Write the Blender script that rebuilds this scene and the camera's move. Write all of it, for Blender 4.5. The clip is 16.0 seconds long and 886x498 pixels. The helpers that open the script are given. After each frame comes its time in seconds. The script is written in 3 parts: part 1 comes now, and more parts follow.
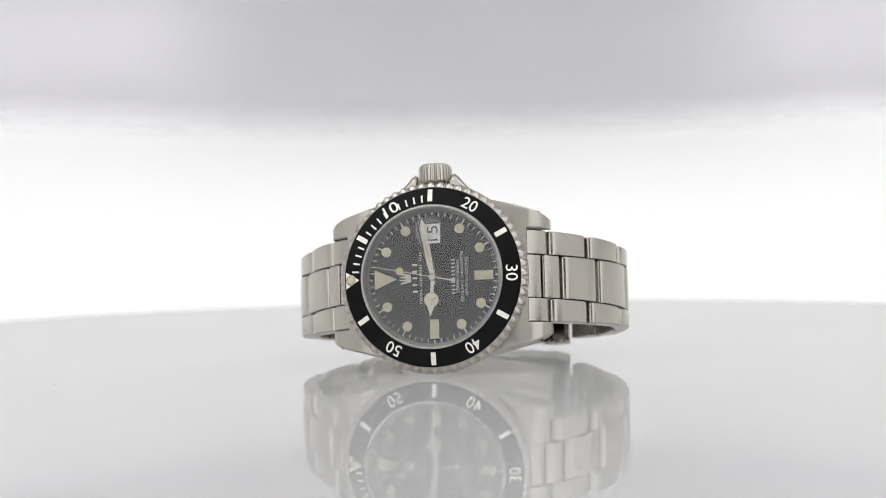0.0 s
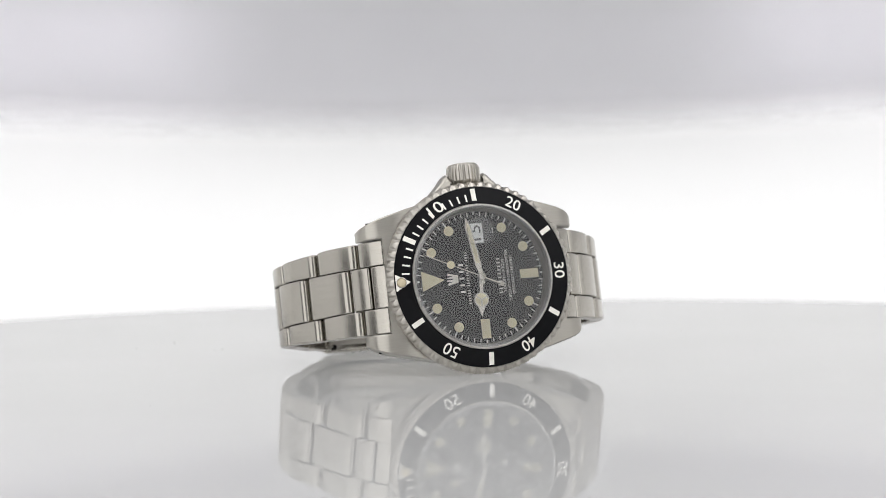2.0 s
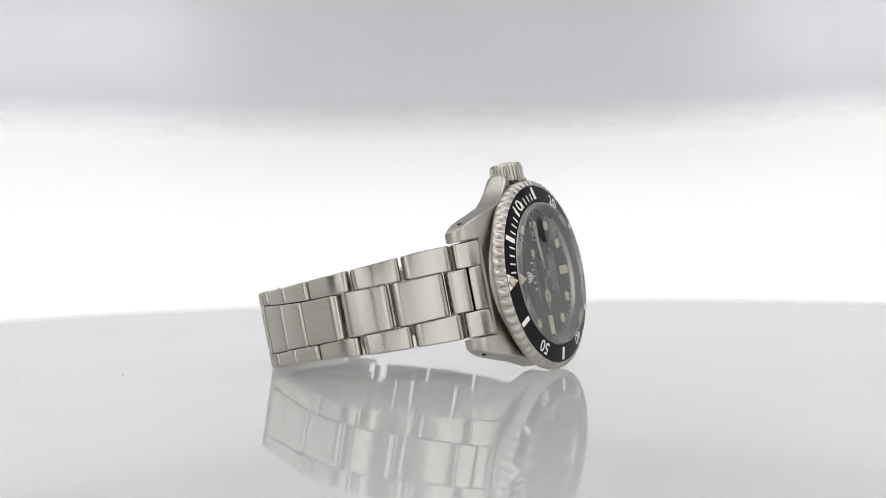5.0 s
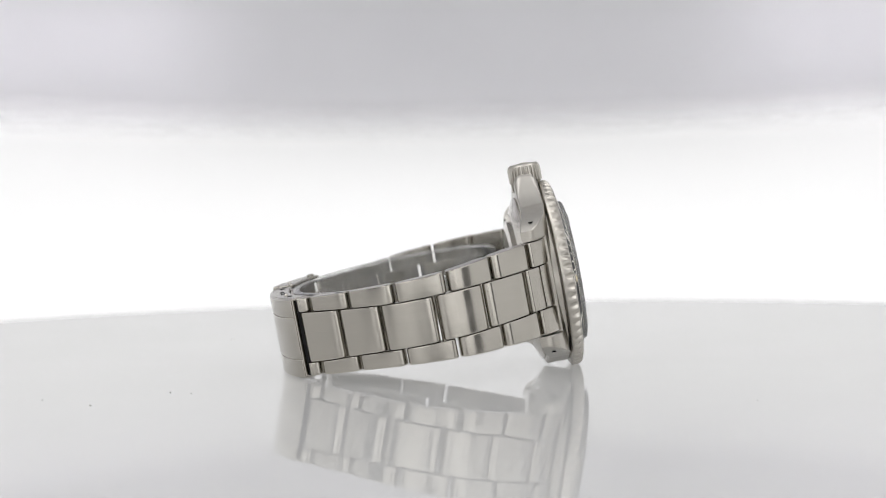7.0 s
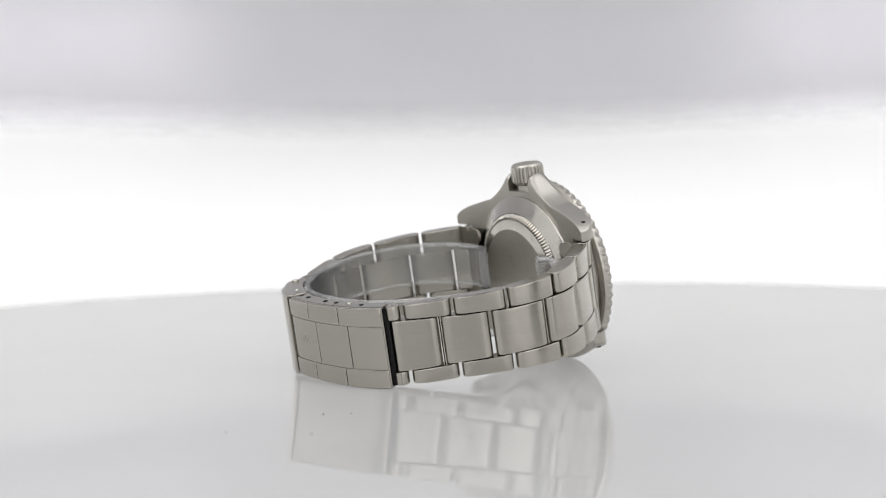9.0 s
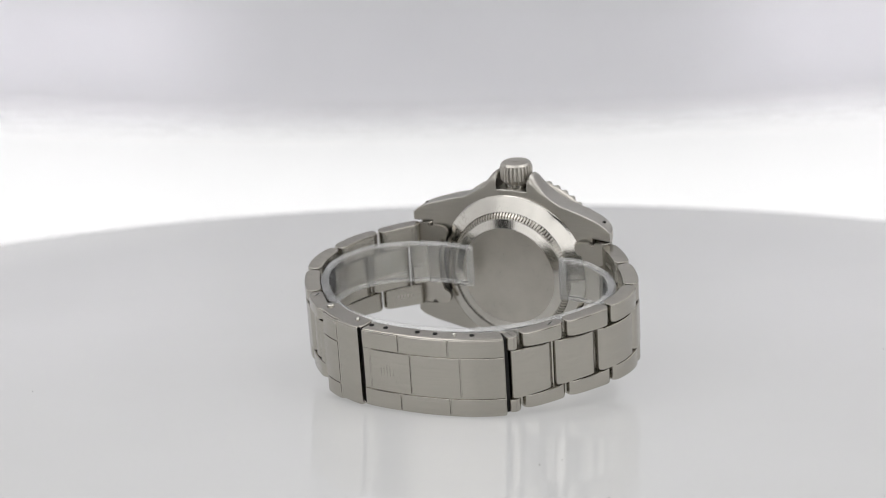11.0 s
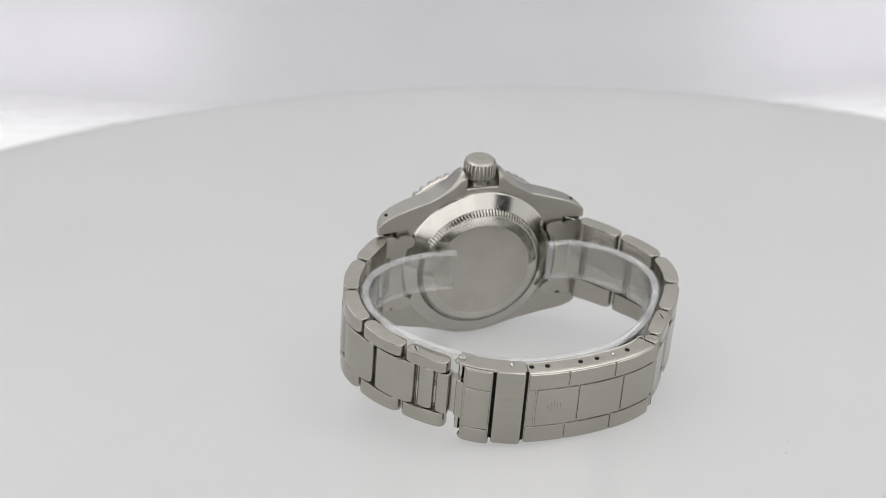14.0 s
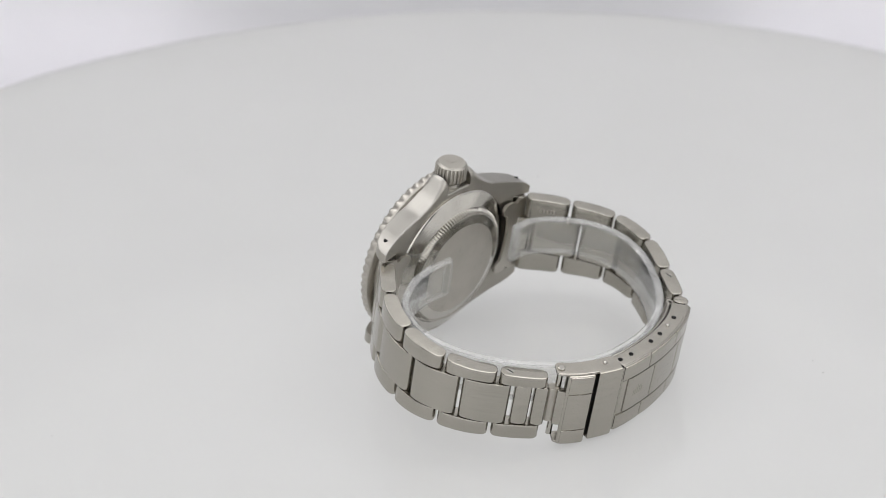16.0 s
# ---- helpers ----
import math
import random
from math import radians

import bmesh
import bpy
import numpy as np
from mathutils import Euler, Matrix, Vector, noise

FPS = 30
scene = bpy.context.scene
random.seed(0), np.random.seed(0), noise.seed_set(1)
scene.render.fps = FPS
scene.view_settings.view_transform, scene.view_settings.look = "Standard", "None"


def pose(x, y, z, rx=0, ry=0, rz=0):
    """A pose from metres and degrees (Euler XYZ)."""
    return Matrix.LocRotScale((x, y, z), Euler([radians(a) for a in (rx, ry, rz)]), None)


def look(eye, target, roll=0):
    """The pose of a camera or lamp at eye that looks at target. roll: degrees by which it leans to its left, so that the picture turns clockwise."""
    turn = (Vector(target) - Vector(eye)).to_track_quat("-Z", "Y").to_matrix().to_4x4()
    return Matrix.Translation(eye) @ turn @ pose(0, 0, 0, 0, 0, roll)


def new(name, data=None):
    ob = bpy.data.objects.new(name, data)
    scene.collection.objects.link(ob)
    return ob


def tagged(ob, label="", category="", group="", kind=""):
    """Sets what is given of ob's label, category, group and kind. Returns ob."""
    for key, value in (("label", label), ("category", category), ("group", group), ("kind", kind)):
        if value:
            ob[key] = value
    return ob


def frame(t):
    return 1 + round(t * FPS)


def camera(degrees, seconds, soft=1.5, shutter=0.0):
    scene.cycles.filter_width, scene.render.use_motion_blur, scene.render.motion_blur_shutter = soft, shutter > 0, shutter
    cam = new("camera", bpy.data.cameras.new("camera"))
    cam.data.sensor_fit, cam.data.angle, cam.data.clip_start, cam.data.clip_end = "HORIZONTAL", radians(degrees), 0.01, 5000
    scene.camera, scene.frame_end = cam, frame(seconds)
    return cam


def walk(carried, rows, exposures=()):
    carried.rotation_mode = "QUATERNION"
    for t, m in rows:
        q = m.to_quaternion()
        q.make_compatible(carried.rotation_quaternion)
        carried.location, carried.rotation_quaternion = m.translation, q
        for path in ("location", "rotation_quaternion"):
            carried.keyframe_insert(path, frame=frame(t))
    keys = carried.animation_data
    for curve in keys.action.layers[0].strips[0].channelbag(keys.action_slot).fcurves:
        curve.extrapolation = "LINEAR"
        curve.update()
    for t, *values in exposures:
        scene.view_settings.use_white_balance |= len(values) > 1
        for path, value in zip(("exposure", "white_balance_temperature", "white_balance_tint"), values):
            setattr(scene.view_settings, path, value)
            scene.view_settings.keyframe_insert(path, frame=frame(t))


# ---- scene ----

# All small things are given in millimetres; MM turns them into metres.
MM = 0.001

# ---- camera: a still macro camera in front of a turntable ----
cam = camera(25.81, 16.0, 0.75)
EYE = pose(0, -0.43192, 0.04252, 0, 0, 0.8694) @ pose(0, 0, 0, -2.2642) @ pose(0, 0, 0, 0, 1.0333) @ pose(0, 0, 0, 90)
walk(cam, [(0.0, EYE), (16.0, EYE)])
cam.data.dof.use_dof = True
cam.data.dof.focus_distance = 0.404
cam.data.dof.aperture_fstop = 19.0

# ---- the turntable's turn and tilt ----
SPIN = 15.015
TILT = [(0.0, 0.0), (7.6, 0.0), (8.0, 0.08), (8.5, 0.5), (9.0, 1.55), (9.25, 2.25), (9.5, 3.05), (10.0, 4.85), (10.5, 6.75), (11.0, 8.65),
        (11.5, 10.54), (12.0, 12.38), (12.5, 14.19), (13.0, 16.0), (13.5, 17.8), (14.0, 19.55), (14.5, 21.3),
        (15.0, 23.06), (15.5, 24.84), (16.0, 26.6)]
# small slide of the table's bearing as it tilts, in millimetres: seconds, x, y, z
SLIDE = [(0.0, 0, 0, 0), (7.8, 0, 0, 0), (9.0, -0.03, -0.43, 0.25), (11.5, 0.06, -1.34, 0.37), (12.5, 0.15, -1.25, 0.32),
         (13.5, 0.31, -0.56, 0.30), (14.5, 0.45, 0.27, 0.30), (16.0, 0.5, 1.35, 0.52)]
# the plate lies a little under the plane of the pivot
PLATE = -0.42 * MM
PIVOT = pose(0, 3.26 * MM, 11.97 * MM, 0, 0, -0.272)
WATCH = Matrix(((-0.00757, -0.97731, -0.21168, -8.447 * MM), (0.17432, 0.20715, -0.96265, -17.781 * MM),
                (0.98466, -0.04418, 0.16879, 20.072 * MM), (0, 0, 0, 1)))


def tilt(t):
    for (a, va), (b, vb) in zip(TILT, TILT[1:]):
        if a <= t <= b:
            return va + (vb - va) * (t - a) / (b - a)
    return TILT[-1][1]


def table_pose(t):
    slide = [float(np.interp(t, [r[0] for r in SLIDE], [r[k] for r in SLIDE])) * MM for k in (1, 2, 3)]
    return pose(*slide) @ PIVOT @ pose(0, 0, 0, tilt(t)) @ PIVOT.inverted() @ pose(0, 0, 0, 0, 0, SPIN * t)


# ---- world and light ----
world = bpy.data.worlds.new("studio_dark")
scene.world = world
world.use_nodes = True
world.node_tree.nodes["Background"].inputs[0].default_value = (0.9, 0.93, 1.0, 1)
world.node_tree.nodes["Background"].inputs[1].default_value = 0.05
scene.view_settings.exposure = 0.0


def area(name, eye, target, sx, sy, watts, colour=(1, 1, 1)):
    lamp = bpy.data.lights.new(name, "AREA")
    lamp.shape, lamp.size, lamp.size_y, lamp.energy, lamp.color = "RECTANGLE", sx, sy, watts, colour
    ob = new(name, lamp)
    ob.matrix_world = look(eye, target)
    return ob


# unseen lamps added overhead to brighten the curtain, plate and watch
area("ceiling_fill_lamp", (-0.19, 0.02, 0.39), (-0.19, 0.12, 0.0), 0.24, 0.56, 0.70, (1.0, 0.985, 1.0))
area("ceiling_fill_lamp", (0.19, 0.02, 0.39), (0.19, 0.12, 0.0), 0.24, 0.56, 0.70, (1.0, 0.985, 1.0))

# added lamps hidden behind the curtain; they make its two bright patches
area("curtain_glow_fill", (-0.165, 0.295, 0.096), (0.0, 0.0, 0.096), 0.13, 0.03, 0.043, (1.0, 0.97, 1.0))
area("curtain_glow_fill", (0.165, 0.295, 0.096), (0.0, 0.0, 0.096), 0.13, 0.03, 0.043, (1.0, 0.97, 1.0))


# ---- materials ----
def mat(name):
    m = bpy.data.materials.new(name)
    m.use_nodes = True
    nt = m.node_tree
    return m, nt, nt.nodes["Principled BSDF"]


def link(nt, a, b):
    nt.links.new(a, b)


def coords(nt, scale):
    tc, mp = nt.nodes.new("ShaderNodeTexCoord"), nt.nodes.new("ShaderNodeMapping")
    mp.inputs["Scale"].default_value = scale
    link(nt, tc.outputs["Object"], mp.inputs["Vector"])
    return mp.outputs["Vector"]


def noise_node(nt, vec, scale, detail=3.0, rough=0.55):
    n = nt.nodes.new("ShaderNodeTexNoise")
    n.inputs["Scale"].default_value, n.inputs["Detail"].default_value, n.inputs["Roughness"].default_value = scale, detail, rough
    link(nt, vec, n.inputs["Vector"])
    return n.outputs["Fac"]


def ramp(nt, fac, lo, hi, a=0.3, b=0.7):
    r = nt.nodes.new("ShaderNodeMapRange")
    r.inputs["From Min"].default_value, r.inputs["From Max"].default_value = a, b
    r.inputs["To Min"].default_value, r.inputs["To Max"].default_value = lo, hi
    link(nt, fac, r.inputs["Value"])
    return r.outputs["Result"]


def mixed(nt, fac, ca, cb):
    m = nt.nodes.new("ShaderNodeMix")
    m.data_type = "RGBA"
    m.inputs["A"].default_value, m.inputs["B"].default_value = (*ca, 1), (*cb, 1)
    link(nt, fac, m.inputs["Factor"])
    return m.outputs["Result"]


def bump(nt, bsdf, height, strength, distance):
    b = nt.nodes.new("ShaderNodeBump")
    b.inputs["Strength"].default_value, b.inputs["Distance"].default_value = strength, distance
    link(nt, height, b.inputs["Height"])
    link(nt, b.outputs["Normal"], bsdf.inputs["Normal"])


def steel(name, stretch, r0, r1, ca, cb, grain, spread=None):
    """Steel: fine brushed grain along one axis, broader smudges and a few wear marks."""
    m, nt, b = mat(name)
    fine = noise_node(nt, coords(nt, stretch), 1.0, 4, 0.6)
    broad = noise_node(nt, coords(nt, (1, 1, 1)), 160, 3)
    b.inputs["Metallic"].default_value = 1.0
    link(nt, mixed(nt, ramp(nt, fine if spread else broad, 0, 1), ca, cb), b.inputs["Base Color"])
    add = nt.nodes.new("ShaderNodeMath")
    add.operation = "MULTIPLY_ADD"
    link(nt, broad, add.inputs[0])
    add.inputs[1].default_value = 0.10
    link(nt, ramp(nt, fine, r0, r1), add.inputs[2])
    link(nt, add.outputs[0], b.inputs["Roughness"])
    if grain:
        bump(nt, b, fine, grain, 0.00004)
    if spread:
        # brushing spreads highlights across its own direction
        vt = nt.nodes.new("ShaderNodeVectorTransform")
        vt.vector_type, vt.convert_from, vt.convert_to = "VECTOR", "OBJECT", "WORLD"
        vt.inputs[0].default_value = spread
        link(nt, vt.outputs[0], b.inputs["Tangent"])
        b.inputs["Anisotropic"].default_value = 0.6
    return m


BRUSHED = steel("brushed_steel", (700, 9000, 9000), 0.22, 0.34, (0.42, 0.397, 0.355), (0.48, 0.456, 0.41), 0.35)
BRUSHED_Y = steel("brushed_steel_long", (6000, 120, 120), 0.13, 0.19, (0.388, 0.368, 0.328), (0.434, 0.412, 0.369), 0.0, (1, 0, 0))
SATIN = steel("satin_steel", (2500, 2500, 2500), 0.24, 0.34, (0.43, 0.407, 0.366), (0.48, 0.456, 0.412), 0.15)
POLISHED = steel("polished_steel", (900, 900, 900), 0.05, 0.12, (0.46, 0.442, 0.405), (0.52, 0.50, 0.46), 0.0)

CASE_STEEL = steel("brushed_case_steel", (6000, 160, 160), 0.24, 0.32, (0.39, 0.37, 0.33), (0.43, 0.41, 0.367), 0.0, (1, 0, 0))
FLANK = steel("polished_flank_steel", (900, 900, 900), 0.30, 0.38, (0.365, 0.350, 0.322), (0.405, 0.39, 0.36), 0.0)


def plain(name, colour, rough, spec=0.5, second=None, scale=900):
    m, nt, b = mat(name)
    n = noise_node(nt, coords(nt, (1, 1, 1)), scale, 3)
    link(nt, mixed(nt, ramp(nt, n, 0, 1), colour, second or tuple(c * 0.85 for c in colour)), b.inputs["Base Color"])
    link(nt, ramp(nt, n, rough * 0.85, rough * 1.15), b.inputs["Roughness"])
    b.inputs["Specular IOR Level"].default_value = spec
    return m


DIAL_BLACK = plain("matte_black_dial", (0.010, 0.010, 0.011), 0.6, 0.3)
INSERT_BLACK = plain("black_anodised_insert", (0.005, 0.005, 0.006), 0.34, 0.1)
LUME = plain("aged_cream_lume", (0.80, 0.74, 0.54), 0.6, 0.3, (0.74, 0.67, 0.46), 1500)
PRINT = plain("white_print", (0.66, 0.66, 0.64), 0.5, 0.3)
SILVER = plain("silver_numerals", (0.86, 0.84, 0.77), 0.4, 0.4)
DATE_WHITE = plain("date_white", (0.9, 0.9, 0.88), 0.5, 0.3)
# near-black colour that paints the shade inside gaps, slots and holes
RECESS_SHADE = plain("recess_shade", (0.008, 0.008, 0.008), 0.7, 0.2)
PEARL = plain("aged_pearl", (0.55, 0.48, 0.33), 0.25, 0.5)


def clear(name, tint, ior, rough):
    """A thin clear pane: see-through with a Fresnel gloss."""
    m, nt, b = mat(name)
    nt.nodes.remove(b)
    tr, gl, fr, mx = (nt.nodes.new("ShaderNode" + k) for k in ("BsdfTransparent", "BsdfGlossy", "Fresnel", "MixShader"))
    tr.inputs["Color"].default_value = (*tint, 1)
    gl.inputs["Roughness"].default_value = rough
    fr.inputs["IOR"].default_value = ior
    link(nt, fr.outputs[0], mx.inputs[0])
    link(nt, tr.outputs[0], mx.inputs[1])
    link(nt, gl.outputs[0], mx.inputs[2])
    link(nt, mx.outputs[0], nt.nodes["Material Output"].inputs["Surface"])
    return m


CRYSTAL = clear("sapphire_crystal", (0.98, 0.985, 0.985), 1.75, 0.14)
def milky(name, haze, tint):
    """Clear plastic: see-through, a little milky, with gloss towards its edges."""
    m, nt, b = mat(name)
    nt.nodes.remove(b)
    tr, df, gl, lw, m1, m2 = (nt.nodes.new("ShaderNode" + k) for k in ("BsdfTransparent", "BsdfDiffuse", "BsdfGlossy", "LayerWeight", "MixShader", "MixShader"))
    tr.inputs["Color"].default_value, df.inputs["Color"].default_value = (*tint, 1), (0.82, 0.82, 0.82, 1)
    gl.inputs["Roughness"].default_value, lw.inputs["Blend"].default_value = 0.08, 0.12
    n = noise_node(nt, coords(nt, (1, 1, 1)), 170, 4)
    link(nt, ramp(nt, n, haze * 0.6, haze * 1.4), m1.inputs[0])
    link(nt, tr.outputs[0], m1.inputs[1])
    link(nt, df.outputs[0], m1.inputs[2])
    link(nt, lw.outputs["Fresnel"], m2.inputs[0])
    link(nt, m1.outputs[0], m2.inputs[1])
    link(nt, gl.outputs[0], m2.inputs[2])
    link(nt, m2.outputs[0], nt.nodes["Material Output"].inputs["Surface"])
    return m


PLASTIC = milky("clear_plastic", 0.09, (0.95, 0.95, 0.94))
PLASTIC_EDGE = milky("clear_plastic_edge", 0.20, (0.93, 0.93, 0.92))

m, nt, b = mat("glossy_white_acrylic")
n = noise_node(nt, coords(nt, (1, 1, 1)), 14, 3)
white = mixed(nt, ramp(nt, n, 0, 1), (0.65, 0.65, 0.645), (0.67, 0.67, 0.665))
nt.nodes.remove(b)
df, tl, gl, fr, under, over = (nt.nodes.new("ShaderNode" + k) for k in ("BsdfDiffuse", "BsdfTranslucent", "BsdfGlossy", "Fresnel", "MixShader", "MixShader"))
link(nt, white, df.inputs["Color"])
link(nt, white, tl.inputs["Color"])
gl.inputs["Roughness"].default_value = 0.0
fr.inputs["IOR"].default_value = 1.54
under.inputs[0].default_value = 0.65
link(nt, df.outputs[0], under.inputs[1])
link(nt, tl.outputs[0], under.inputs[2])
link(nt, fr.outputs[0], over.inputs[0])
link(nt, under.outputs[0], over.inputs[1])
link(nt, gl.outputs[0], over.inputs[2])
link(nt, over.outputs[0], nt.nodes["Material Output"].inputs["Surface"])
ACRYLIC = m


def glow(name, colour, power, albedo):
    m, nt, b = mat(name)
    n = noise_node(nt, coords(nt, (1, 1, 1)), 6, 2)
    b.inputs["Base Color"].default_value = (*albedo, 1)
    b.inputs["Roughness"].default_value = 0.8
    b.inputs["Emission Color"].default_value = (*colour, 1)
    link(nt, ramp(nt, n, power * 0.97, power * 1.03), b.inputs["Emission Strength"])
    return m


PANEL_LIT = glow("lit_diffuser_panel", (1.0, 0.998, 0.99), 0.40, (0.6, 0.6, 0.6))
# glow of the unseen panels that are added round the watch
CEILING_LIT = glow("added_ceiling_glow", (0.985, 0.985, 1.0), 0.38, (0.6, 0.6, 0.6))
SIDE_LIT = glow("added_side_glow", (0.99, 0.99, 1.0), 0.80, (0.6, 0.6, 0.6))
SIDE_DIM = glow("added_dim_side_glow", (0.99, 0.99, 1.0), 0.42, (0.5, 0.5, 0.5))
FRONT_LIT = glow("added_front_glow", (0.99, 0.99, 1.0), 1.02, (0.6, 0.6, 0.6))
FLOOR_LIT = glow("added_floor_glow", (1.0, 0.995, 0.985), 0.335, (0.6, 0.6, 0.6))
CLOTH = plain("pale_grey_cloth", (0.73, 0.73, 0.742), 0.9, 0.1, (0.71, 0.71, 0.722), 40)


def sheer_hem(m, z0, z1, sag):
    """Fades the cloth's lower edge out between two heights to imitate lens blur; the hem rises to the sides by sag."""
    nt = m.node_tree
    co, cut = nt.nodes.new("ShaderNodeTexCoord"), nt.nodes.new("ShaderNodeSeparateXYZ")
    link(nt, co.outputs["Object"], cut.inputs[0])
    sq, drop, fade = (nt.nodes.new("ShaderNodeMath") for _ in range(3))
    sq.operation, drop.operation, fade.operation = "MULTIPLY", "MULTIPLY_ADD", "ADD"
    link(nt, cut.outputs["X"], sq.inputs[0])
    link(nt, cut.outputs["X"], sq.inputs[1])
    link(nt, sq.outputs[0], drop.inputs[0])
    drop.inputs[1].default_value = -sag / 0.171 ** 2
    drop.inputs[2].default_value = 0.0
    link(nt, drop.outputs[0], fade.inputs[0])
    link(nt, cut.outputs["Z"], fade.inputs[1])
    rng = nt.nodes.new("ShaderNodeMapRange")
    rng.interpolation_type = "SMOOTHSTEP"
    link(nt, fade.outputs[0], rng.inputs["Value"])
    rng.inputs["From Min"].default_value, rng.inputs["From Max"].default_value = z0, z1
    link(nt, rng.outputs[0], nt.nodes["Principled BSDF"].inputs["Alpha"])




def backlit(m, share):
    """Lets that share of the light that falls on the cloth's far side through."""
    nt = m.node_tree
    b, out = nt.nodes["Principled BSDF"], nt.nodes["Material Output"]
    tl, mx, clear_, top = (nt.nodes.new("ShaderNode" + k) for k in ("BsdfTranslucent", "MixShader", "BsdfTransparent", "MixShader"))
    tl.inputs["Color"].default_value = (0.72, 0.71, 0.735, 1)
    mx.inputs[0].default_value = share
    link(nt, b.outputs[0], mx.inputs[1])
    link(nt, tl.outputs[0], mx.inputs[2])
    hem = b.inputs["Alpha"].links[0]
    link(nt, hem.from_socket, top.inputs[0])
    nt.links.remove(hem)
    link(nt, clear_.outputs[0], top.inputs[1])
    link(nt, mx.outputs[0], top.inputs[2])
    link(nt, top.outputs[0], out.inputs["Surface"])


# the curtain's edge is made see-through here to imitate an out-of-focus edge
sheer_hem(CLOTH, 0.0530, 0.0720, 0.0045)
backlit(CLOTH, 0.4)
SPECK = plain("grey_dust", (0.25, 0.24, 0.22), 0.9, 0.1)
# black of the unseen panels added to darken reflections
BLACKOUT = plain("added_black_cloth", (0.012, 0.012, 0.012), 0.6, 0.3)


# ---- mesh helpers ----
def finish(name, bm, material, parent=None, label="", smooth=32, scale=MM, weighted=True):
    bmesh.ops.recalc_face_normals(bm, faces=bm.faces)
    if scale != 1:
        bmesh.ops.scale(bm, vec=(scale, scale, scale), verts=bm.verts)
    me = bpy.data.meshes.new(name)
    bm.to_mesh(me)
    bm.free()
    me.materials.append(material)
    me.shade_smooth()
    me.set_sharp_from_angle(angle=radians(smooth))
    ob = new(name, me)
    if weighted:
        ob.modifiers.new("even_normals", "WEIGHTED_NORMAL").keep_sharp = True
    if parent:
        ob.parent = parent
    return tagged(ob, label)


part = finish


def loft(loops, closed=False, caps=True, bm=None):
    """Skin between loops of equally many points."""
    bm = bm or bmesh.new()
    rings = [[bm.verts.new(p) for p in loop] for loop in loops]
    k = len(rings[0])
    pairs = list(zip(rings, rings[1:])) + ([(rings[-1], rings[0])] if closed else [])
    for a, b in pairs:
        for i in range(k):
            bm.faces.new((a[i], a[(i + 1) % k], b[(i + 1) % k], b[i]))
    if caps and not closed:
        bm.faces.new(rings[0])
        bm.faces.new(rings[-1][::-1])
    return bm


def revolve(profile, segments=128, wave=None, bm=None):
    """Turn (r, z) points about z. wave(angle, index) gives a change of radius."""
    bm = bm or bmesh.new()
    rings = []
    for i in range(segments):
        a = 2 * math.pi * i / segments
        ring = []
        for j, (r, z) in enumerate(profile):
            rr = r + (wave(i, j) if wave else 0)
            ring.append(bm.verts.new((rr * math.sin(a), rr * math.cos(a), z)))
        rings.append(ring)
    for i in range(segments):
        a, b = rings[i], rings[(i + 1) % segments]
        for j in range(len(profile) - 1):
            bm.faces.new((a[j], b[j], b[j + 1], a[j + 1]))
    bmesh.ops.remove_doubles(bm, verts=bm.verts, dist=1e-5)
    return bm


def prism(points, z0, z1, bevel=0.0, bm=None):
    """A flat shape given by (x, y) points, from z0 up to z1."""
    bm = bm or bmesh.new()
    lo = [bm.verts.new((x, y, z0)) for x, y in points]
    hi = [bm.verts.new((x, y, z1)) for x, y in points]
    k = len(points)
    bm.faces.new(lo[::-1])
    top = bm.faces.new(hi)
    for i in range(k):
        bm.faces.new((lo[i], lo[(i + 1) % k], hi[(i + 1) % k], hi[i]))
    if bevel:
        bmesh.ops.bevel(bm, geom=list(top.edges), offset=bevel, segments=2, affect="EDGES", profile=0.6)
    return bm


def box(x0, x1, y0, y1, z0, z1, bevel=0.0, bm=None):
    bm2 = bmesh.new()
    bmesh.ops.create_cube(bm2, size=1)
    bmesh.ops.scale(bm2, vec=(x1 - x0, y1 - y0, z1 - z0), verts=bm2.verts)
    bmesh.ops.translate(bm2, vec=((x0 + x1) / 2, (y0 + y1) / 2, (z0 + z1) / 2), verts=bm2.verts)
    if bevel:
        bmesh.ops.bevel(bm2, geom=list(bm2.edges), offset=bevel, segments=2, affect="EDGES", profile=0.6)
    return bm2


def circle(cx, cy, r, k=32):
    return [(cx + r * math.cos(2 * math.pi * i / k), cy + r * math.sin(2 * math.pi * i / k)) for i in range(k)]


def at_angle(points, degrees):
    """Turn (x, y) points clockwise about the dial's centre."""
    a = -radians(degrees)
    return [(x * math.cos(a) - y * math.sin(a), x * math.sin(a) + y * math.cos(a)) for x, y in points]


